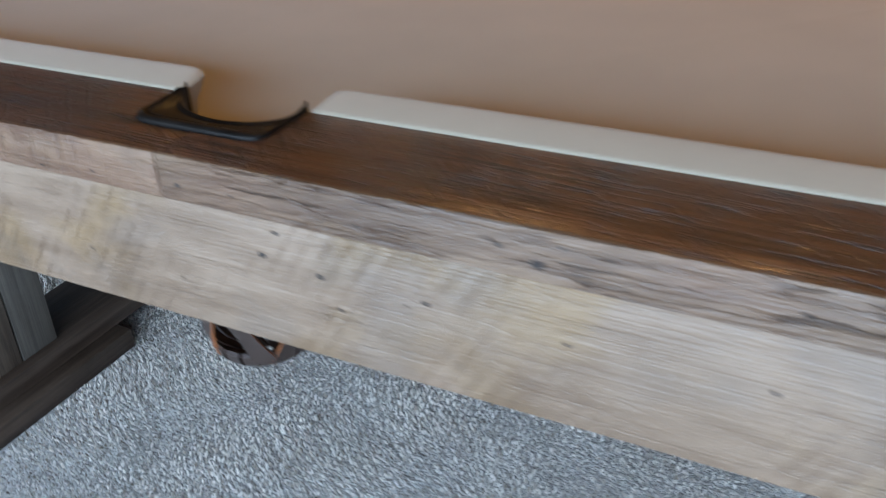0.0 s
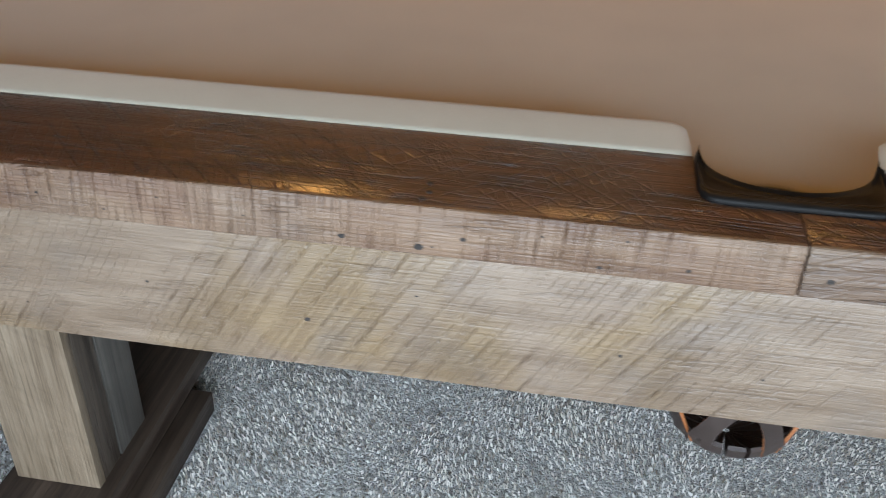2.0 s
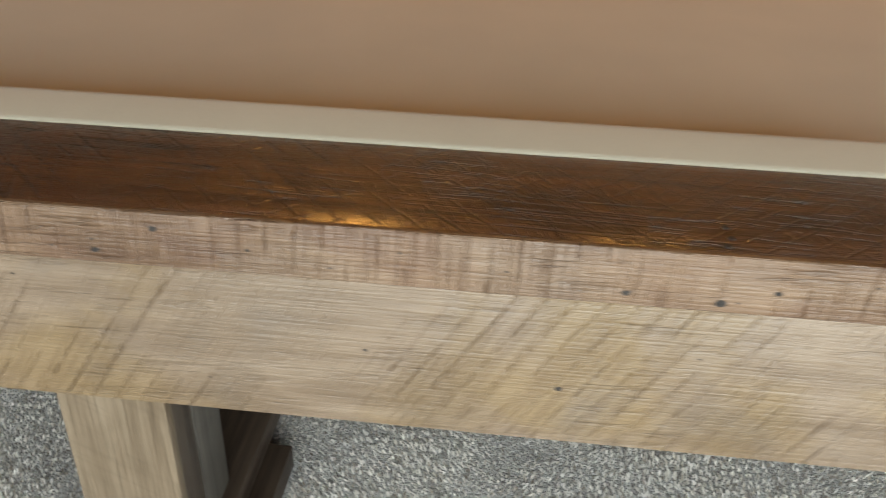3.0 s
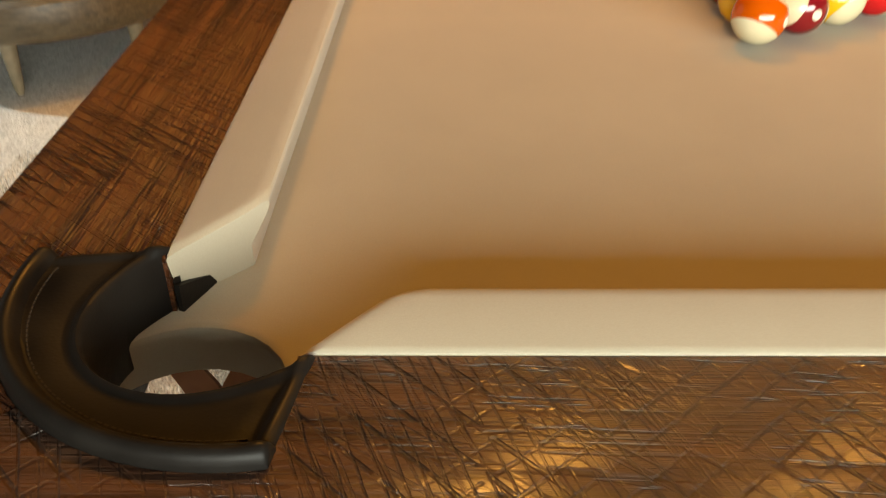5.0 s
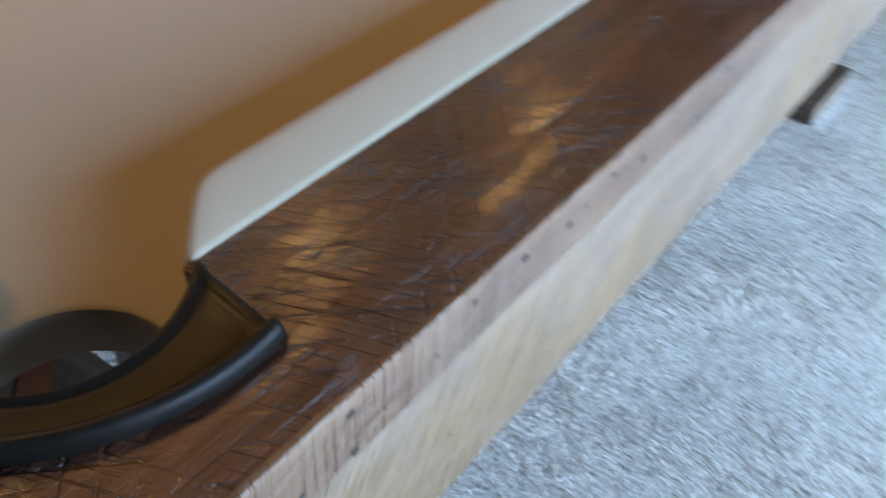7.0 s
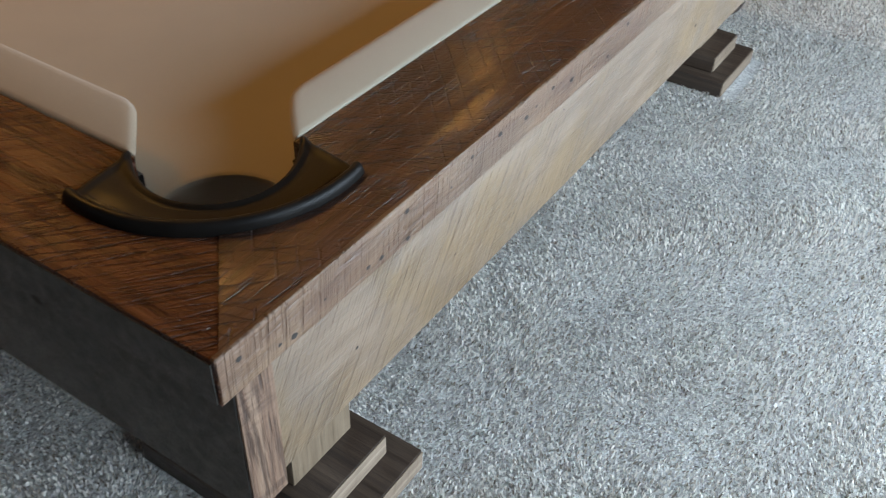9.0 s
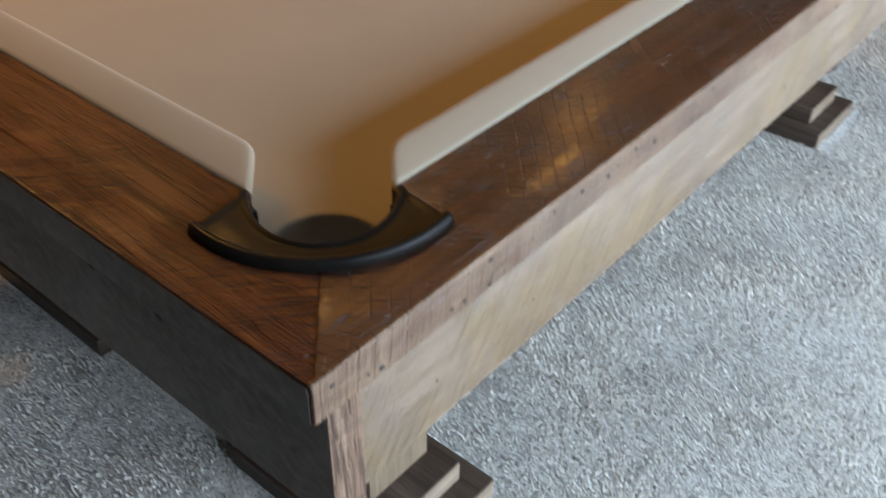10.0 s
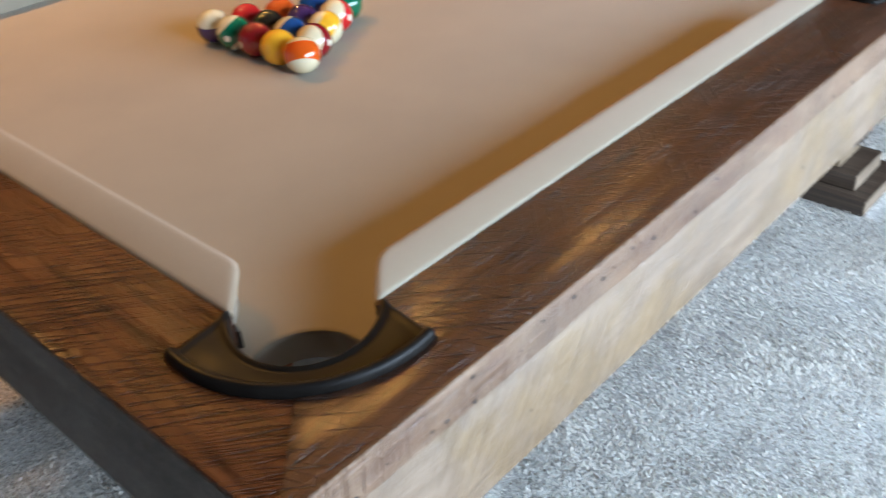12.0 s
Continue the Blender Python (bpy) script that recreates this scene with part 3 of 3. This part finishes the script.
def basket(cx, cy, r, z_top, z_low, fan):
    """A hanging pocket of leather straps: uprights, a cross band and a round bottom with tabs."""
    straps = []

    def ring_at(t):
        rr = r * (1.0 - 0.06 * t - 0.34 * t ** 4)
        return rr, z_top + (z_low - z_top) * t

    def strip(path, width, thick=0.0035):
        bm = bmesh.new()
        rows = []
        for ang, t, w in path:
            rr, z = ring_at(t)
            row = []
            for off in (0, thick):
                for sgn in (-1, 1):
                    aa = ang + sgn * w * width / max(rr, 0.02) / 2
                    row.append(bm.verts.new((cx + (rr + off) * math.cos(aa), cy + (rr + off) * math.sin(aa), z)))
            rows.append(row)
        for a, b in zip(rows, rows[1:]):
            for i, j in ((0, 1), (1, 3), (3, 2), (2, 0)):
                f = bm.faces.new((a[i], a[j], b[j], b[i]))
                f.material_index = 1 if (i, j) == (3, 2) else 0
        bm.faces.new((rows[0][0], rows[0][2], rows[0][3], rows[0][1]))
        bm.faces.new((rows[-1][0], rows[-1][1], rows[-1][3], rows[-1][2]))
        return bm
    for i in range(fan):
        a0 = 2 * math.pi * (i + 0.5) / fan
        path = []
        for j in range(13):
            t = 0.86 * j / 12
            path.append((a0 + 0.34 * math.sin(t * 4.6) * (1 if i % 2 else -1), t, 0.9 + 0.5 * abs(math.sin(t * 4.6))))
        straps.append(("strap", strip(path, 0.019)))
    # a bowl of narrow petals closes the pocket, slit between one petal and the next
    for i in range(18):
        a = 2 * math.pi * (i + 0.5) / 18
        bm = bmesh.new()
        rows = []
        for k in range(6):
            g = k / 5
            rr = ring_at(0.84)[0] * math.cos(g * 1.53) + 0.001
            z = ring_at(0.80)[1] - 0.034 * math.sin(g * 1.45)
            half = (math.pi / 18) * (0.80 if k < 5 else 0.95)
            rows.append([bm.verts.new((cx + (rr + o) * math.cos(a + h), cy + (rr + o) * math.sin(a + h), z - o)) for o, h in ((0, -half), (0.003, -half), (0.003, half), (0, half))])
        for p, q in zip(rows, rows[1:]):
            for m in range(4):
                bm.faces.new((p[m], p[(m + 1) % 4], q[(m + 1) % 4], q[m]))
        bm.faces.new(rows[0][::-1])
        bm.faces.new(rows[-1])
        straps.append(("petal", bm))
    return straps



def pocket(name_label, outer_pts, inner_pts, place, hole, z_low, dip, rise, lift, wings=()):
    rim = smooth(part("pocket_rim", rim_mesh(outer_pts, inner_pts, place, dip, rise, lift), BLACK_LEATHER, table, name_label), 50)
    part("stitching", stitches(outer_pts, inner_pts, place, dip), THREAD, rim)
    for tip, wing in wings:
        smooth(part("facing", facing(tip, wing, place), BLACK_LEATHER, rim, "stiff black leather throat lining"), 40)
    for nm, bm in basket(*place(*hole), 0.073, 0.762, z_low, 8):
        made = smooth(part(nm, bm, DARK_STRAP if nm != "strap" else TAN_LEATHER, table, "dark brown leather" if nm != "strap" else "leather pocket strap, tan inside and dark outside"), 40)
        if nm == "strap":
            made.data.materials.append(DARK_STRAP)


def sweep(cx, cy, a0, a1, radius):
    return [(cx + radius(f) * math.cos(radians(a0 + (a1 - a0) * f)), cy + radius(f) * math.sin(radians(a0 + (a1 - a0) * f))) for f in STEPS]


tip0 = math.degrees(math.atan2(0.2205 - PC, 0.052 - PC))
corner_outer = sweep(PC, PC, tip0, 450 - tip0, lambda f: PR)
q0 = math.degrees(math.atan2(0.231 - IC, 0.131 - IC))
corner_inner = sweep(IC, IC, q0, 450 - q0, lambda f: IR + 0.0135 * abs(2 * f - 1) ** 5)
for fx in (0, 1):
    for fy in (0, 1):
        pocket("black leather corner pocket rim with a stitched seam", corner_outer, corner_inner,
               lambda x, y: ((L - x if fx else x), (W - y if fy else y)), (HC, HC), 0.545, 0.004, 0.001, 0.9,
               (((0.1300, 0.224), (0.1435, 0.256)), ((0.224, 0.1320), (0.256, 0.1435))))


def side_arcs():
    out, inn = [], []
    for f in STEPS:
        # outer: a flat-bottomed trough with rounded lower corners
        if f < 0.18:
            g = f / 0.18
            out.append((SX - SHALF + 0.0005 + 0.001 * max(0, g - 0.6) / 0.4, RW - 0.004 - (RW - 0.004 - 0.0565) * g))
        elif f > 0.82:
            g = (1 - f) / 0.18
            out.append((SX + SHALF - 0.0005 - 0.003 * max(0, g - 0.6) / 0.4, RW - 0.004 - (RW - 0.004 - 0.0565) * g))
        else:
            g = (f - 0.18) / 0.64 * 2 - 1
            out.append((SX + g * (SHALF - 0.0035), 0.0515 + 0.004 * abs(g) ** 8))
        a = math.pi + math.pi * f
        inn.append((SX + 0.0725 * math.cos(a), RW + 0.004 + 0.046 * abs(math.sin(a)) ** 1.25 * -1))
    return out, inn


s_out, s_in = side_arcs()
for fy in (0, 1):
    pocket("black leather side pocket rim with a stitched seam", s_out, s_in, lambda x, y: (x, (W - y if fy else y)), (SX, 0.108), 0.535, 0.010, 0.007, 0.45)

# legs: posts on stepped feet, one trestle at each end
for fx in (0, 1):
    px = (lambda a: L - a) if fx else (lambda a: a)
    d, e = (0.095, 0.03) if fx else (0.0, 0.0)

    def bx(a, b, *rest):
        a, b = sorted((px(a), px(b)))
        return box(a, b, *rest)
    beam = smooth(part("foot_beam", bx(0.306 + d, 0.484 + d, 0.236 + e, W - 0.236 - e, 0.045, 0.090, 0.003), BASE_WOOD, table, "dark brown foot beam"), 30)
    for fy in (0, 1):
        def by(a, b):
            return (W - b - e, W - a - e) if fy else (a + e, b + e)
        smooth(part("leg_board", bx(0.324 + d, 0.4625 + d, *by(0.290, 0.308), 0.091, 0.66, 0.002), LEG_PALE, table, "pale tan leg face board"), 30)
        smooth(part("leg_board", bx(0.326 + d, 0.4615 + d, *by(0.3085, 0.360), 0.091, 0.66, 0.002), LEG_BROWN, table, "cracked brown leg board"), 30)
        smooth(part("leg_board", bx(0.325 + d, 0.4620 + d, *by(0.3640, 0.448), 0.091, 0.66, 0.002), LEG_GREY, table, "grey-brown leg board"), 30)
        smooth(part("foot", bx(0.270 + d, 0.522 + d, *by(0.190, 0.58), 0.0, 0.0448, 0.003), BASE_WOOD, table, "dark brown foot block"), 30)
        smooth(part("foot_edge", bx(0.272 + d, 0.520 + d, *by(0.1872, 0.1898), 0.002, 0.043, 0.001), BASE_EDGE, table, "pale sawn foot end"), 30)
        smooth(part("beam_end", bx(0.308 + d, 0.482 + d, *by(0.2335, 0.2358), 0.047, 0.088, 0.001), BASE_EDGE, table, "pale sawn beam end"), 30)

# ---- the rack of balls ----
BALL = 0.02858


def ball_material(name, colour, stripe):
    m, n, l, b = material(name, 0.08, 0, 0.6)
    b.inputs["Coat Roughness"].default_value = 0.03
    cream = (0.72, 0.63, 0.42)
    if stripe:
        tc = n.new("ShaderNodeTexCoord")
        sx = n.new("ShaderNodeSeparateXYZ")
        l.new(tc.outputs["Object"], sx.inputs[0])
        z = math_node(n, l, "ABSOLUTE", sx.outputs[2], 0)
        band = math_node(n, l, "LESS_THAN", z, BALL * 0.50)
        l.new(mix(n, l, "MIX", band, cream, colour), b.inputs["Base Color"])
    else:
        f = tex_noise(n, l, mapped(n, l, (1, 1, 1)), 40, 3, 0.5)
        l.new(ramp(n, l, f, [(0.3, tuple(0.93 * c for c in colour)), (0.7, colour)]), b.inputs["Base Color"])
    return m


YELLOW, BLUE, RED, PURPLE = (0.80, 0.42, 0.02), (0.01, 0.06, 0.22), (0.55, 0.012, 0.015), (0.05, 0.02, 0.10)
ORANGE, GREEN, MAROON, BLACK = (0.64, 0.09, 0.006), (0.005, 0.13, 0.06), (0.22, 0.008, 0.012), (0.008, 0.008, 0.009)
# rows from the long base row to the apex, each from the near side of the table
RACK = [[("orange", ORANGE, 1), ("yellow", YELLOW, 0), ("maroon", MAROON, 0), ("green", GREEN, 1), ("purple", PURPLE, 1)],
        [("maroon", MAROON, 1), ("blue", BLUE, 1), ("black", BLACK, 0), ("red", RED, 0)],
        [("yellow", YELLOW, 1), ("purple", PURPLE, 0), ("orange", ORANGE, 0)],
        [("red", RED, 1), ("blue", BLUE, 0)],
        [("green", GREEN, 0)]]
SPOT = plain("cream_number_spot", (0.80, 0.74, 0.58), 0.1, 0.02)
# where each ball's pole points
POLES = [[(-0.42, -0.50, -0.76), (0.5, 0.2, 0.8), (0.1, 0.6, 0.8), (0.30, -0.55, -0.75), (-0.30, -0.20, 0.93)], [(-0.85, -0.30, 0.40), (-0.2, 0.7, 0.6), (0, 0.6, 0.7), (0.8, 0.3, 0.6)],
         [(-0.5, 0.6, 0.6), (0.3, 0.8, 0.2), (0.7, -0.7, 0.1)], [(-0.75, -0.2, 0.6), (0.7, -0.7, 0.2)], [(0.1, 0.8, 0.3)]]
for r, row in enumerate(RACK):
    for i, (nm, colour, stripe) in enumerate(row):
        bm = bmesh.new()
        bmesh.ops.create_uvsphere(bm, u_segments=40, v_segments=24, radius=BALL)
        kind = "striped" if stripe else "solid"
        b = smooth(part("billiard_ball", bm, ball_material(f"{nm}_{kind}_ball", colour, stripe)), 180)
        tagged(b, f"glossy {kind} {nm} billiard ball racked in a triangle on the cloth", "billiard ball", "racked billiard balls")
        b.matrix_world = pose(0.610 + r * BALL * 1.735, 0.687 + (i + r / 2) * BALL * 2.002, BED + BALL) @ Vector(POLES[r][i]).to_track_quat("Z", "Y").to_matrix().to_4x4()
        for sgn in (1, -1):
            bm = bmesh.new()
            pts = [bm.verts.new((sgn * 0.02871 * math.cos(0), 0, 0))]
            for a in range(16):
                an = 2 * math.pi * a / 16
                rad = 0.0056
                pts.append(bm.verts.new((sgn * math.sqrt(0.02866 ** 2 - rad ** 2), rad * math.cos(an), rad * math.sin(an))))
            for a in range(16):
                bm.faces.new((pts[0], pts[1 + a], pts[1 + (a + 1) % 16]))
            part("number_spot", bm, SPOT, b)

# ---- a low round table by the far door ----
def turned(profile, seg=40):
    """A body turned about the z axis from (radius, height) pairs."""
    bm = bmesh.new()
    loops = []
    for r, z in profile:
        loops.append([bm.verts.new((r * math.cos(2 * math.pi * i / seg), r * math.sin(2 * math.pi * i / seg), z)) for i in range(seg)])
    for a, b in zip(loops, loops[1:]):
        for i in range(seg):
            bm.faces.new((a[i], a[(i + 1) % seg], b[(i + 1) % seg], b[i]))
    bm.faces.new(loops[0][::-1])
    bm.faces.new(loops[-1])
    return bm


RIM_WOOD = wood("brown_table_wood", (0.05, 0.036, 0.022), (0.10, 0.072, 0.042), (0.15, 0.11, 0.065), 0.4, "x", ((10, 60, 3.0, 0.3),), 0.001, 0.35)
DARK_TOP = plain("dark_green_table_top", (0.028, 0.034, 0.026), 0.35, 0.25, 12)
PALE_LEG = plain("pale_gold_leg", (0.22, 0.17, 0.11), 0.35, 0.2, 30)
PAPER = plain("white_paper", (0.80, 0.80, 0.80), 0.8, 0.03, 20)
low = new("low_table")
tagged(low, "low round wooden table with a dark top on short tapered legs", "coffee table")
smooth(part("rim", turned([(0.40, 0.205), (0.455, 0.20), (0.478, 0.225), (0.485, 0.27), (0.478, 0.315), (0.46, 0.328), (0.44, 0.326), (0.435, 0.312)]), RIM_WOOD, low, "brown wooden rim"), 35)
smooth(part("tabletop", turned([(0.43, 0.30), (0.433, 0.3135)]), DARK_TOP, low, "dark table top"), 35)
part("underside", turned([(0.30, 0.15), (0.37, 0.17), (0.40, 0.2045)]), DARK_TOP, low)
for a in (-93, -25, 87, 155):
    bm = turned([(0.010, 0.0), (0.016, 0.02), (0.022, 0.10), (0.028, 0.19)], 14)
    bmesh.ops.translate(bm, vec=(0.34 * math.cos(radians(a)), 0.34 * math.sin(radians(a)), 0), verts=bm.verts)
    smooth(part("leg", bm, PALE_LEG, low, "pale tapered leg"), 40)
low.matrix_world = pose(-1.05, 2.73, 0)
for dx, dy, rz in ((-0.05, -0.20, 12), (0.12, -0.17, -6)):
    bm = box(-0.075, 0.075, -0.105, 0.105, 0, 0.003, 0.0008, 1)
    sheet = part("paper_sheet", bm, PAPER)
    tagged(sheet, "white sheet of paper lying on the low round table", "paper", "papers on the low table")
    sheet.matrix_world = pose(-1.05 + dx, 2.73 + dy, 0.3137, 0, 0, rz)

# ---- carpet pile: leaning tufts, trodden this way and that ----


def pile(x0, x1, y0, y1, step, seed):
    rng = np.random.default_rng(seed)
    nx, ny = int((x1 - x0) / step), int((y1 - y0) / step)
    gx, gy = np.meshgrid(np.arange(nx), np.arange(ny))
    px = x0 + (gx.ravel() + rng.uniform(0, 1, nx * ny)) * step
    py = y0 + (gy.ravel() + rng.uniform(0, 1, nx * ny)) * step
    keep = np.ones(len(px), bool)
    for a, b in ((0.262, 0.530), (L - 0.61, L - 0.342)):
        for c, e in ((0.180, 0.588), (W - 0.588, W - 0.180)):
            keep &= ~((px > a) & (px < b) & (py > c) & (py < e))
    px, py = px[keep], py[keep]
    k = len(px)
    # tufts draw together into small clumps, with dark gaps between
    cell = 0.0135
    ci, cj = np.floor(px / cell), np.floor(py / cell)
    h1, h2 = np.sin(ci * 127.1 + cj * 311.7) * 43758.5, np.sin(ci * 269.5 + cj * 183.3) * 43758.5
    mx, my = (ci + 0.2 + 0.6 * (h1 - np.floor(h1))) * cell, (cj + 0.2 + 0.6 * (h2 - np.floor(h2))) * cell
    pull = rng.uniform(0.1, 0.42, k)
    px, py = px + (mx - px) * pull, py + (my - py) * pull
    rise = 0.75 + 0.5 * (h2 * 7.0 - np.floor(h2 * 7.0))
    # the lie of the pile turns slowly over the floor, with a few sharp tread lines
    lie = 2.2 * np.sin(px * 5.1 + 1.7 * np.sin(py * 3.3)) + 1.6 * np.sin(py * 7.7 + 2.1 * np.sin(px * 4.1)) + rng.normal(0, 0.9, k)
    lean = rng.uniform(0.2, 1.0, k) * 0.0052
    tall = rise * rng.uniform(0.0045, 0.0085, k) * (1 + 0.25 * np.sin(px * 13 + 3 * np.sin(py * 9)) * np.sin(py * 11))
    half = rng.uniform(0.0011, 0.0021, k)
    turn = rng.uniform(0, 2 * np.pi, k)
    ux, uy = np.cos(turn) * half, np.sin(turn) * half
    dx, dy = np.cos(lie) * lean, np.sin(lie) * lean
    co = np.empty((k, 6, 3), np.float32)
    for i, (f, w) in enumerate(((0.0, 0.8), (0.55, 1.0), (1.0, 0.7))):
        bend = f ** 1.6
        for j, sgn in enumerate((-1, 1)):
            co[:, 2 * i + j, 0] = px + dx * bend + sgn * ux * w
            co[:, 2 * i + j, 1] = py + dy * bend + sgn * uy * w
            co[:, 2 * i + j, 2] = tall * f
    base = (np.arange(k) * 6)[:, None]
    faces = np.concatenate([base + np.array([[0, 1, 3, 2]]), base + np.array([[2, 3, 5, 4]])], 1).reshape(-1, 4)
    me = bpy.data.meshes.new("carpet_pile")
    me.vertices.add(k * 6)
    me.vertices.foreach_set("co", co.ravel())
    me.loops.add(len(faces) * 4)
    me.loops.foreach_set("vertex_index", faces.ravel().astype(np.int32))
    me.polygons.add(len(faces))
    me.polygons.foreach_set("loop_start", np.arange(0, len(faces) * 4, 4, dtype=np.int32))
    me.update(calc_edges=True)
    me.materials.append(PILE)
    ob = new("carpet_pile", me)
    return tagged(ob, "speckled grey and beige cut-pile carpet tufts with tread marks", "carpet pile", kind="stuff")


def pile_material():
    m, n, l, b = material("carpet_yarn", 1.0)
    geo = n.new("ShaderNodeNewGeometry")
    fleck = ramp(n, l, geo.outputs["Random Per Island"], [(0.0, (0.20, 0.165, 0.13)), (0.22, (0.50, 0.445, 0.385)), (0.42, (0.78, 0.735, 0.68)), (1.0, (0.92, 0.875, 0.82))])
    wide = tex_noise(n, l, mapped(n, l, (1, 1, 1)), 4.0, 4, 0.6, 0.6)
    base = mix(n, l, "MULTIPLY", 0.6, fleck, ramp(n, l, wide, [(0.38, (0.78, 0.77, 0.76)), (0.6, (1, 0.985, 0.96))]))
    l.new(base, b.inputs["Base Color"])
    tr = n.new("ShaderNodeBsdfTranslucent")
    l.new(base, tr.inputs[0])
    mx = n.new("ShaderNodeMixShader")
    mx.inputs[0].default_value = 0.42
    l.new(b.outputs[0], mx.inputs[1])
    l.new(tr.outputs[0], mx.inputs[2])
    l.new(mx.outputs[0], n["Material Output"].inputs[0])
    return m


PILE = pile_material()
pile(-0.9, 3.2, -1.3, 2.0, 0.0057, 3)
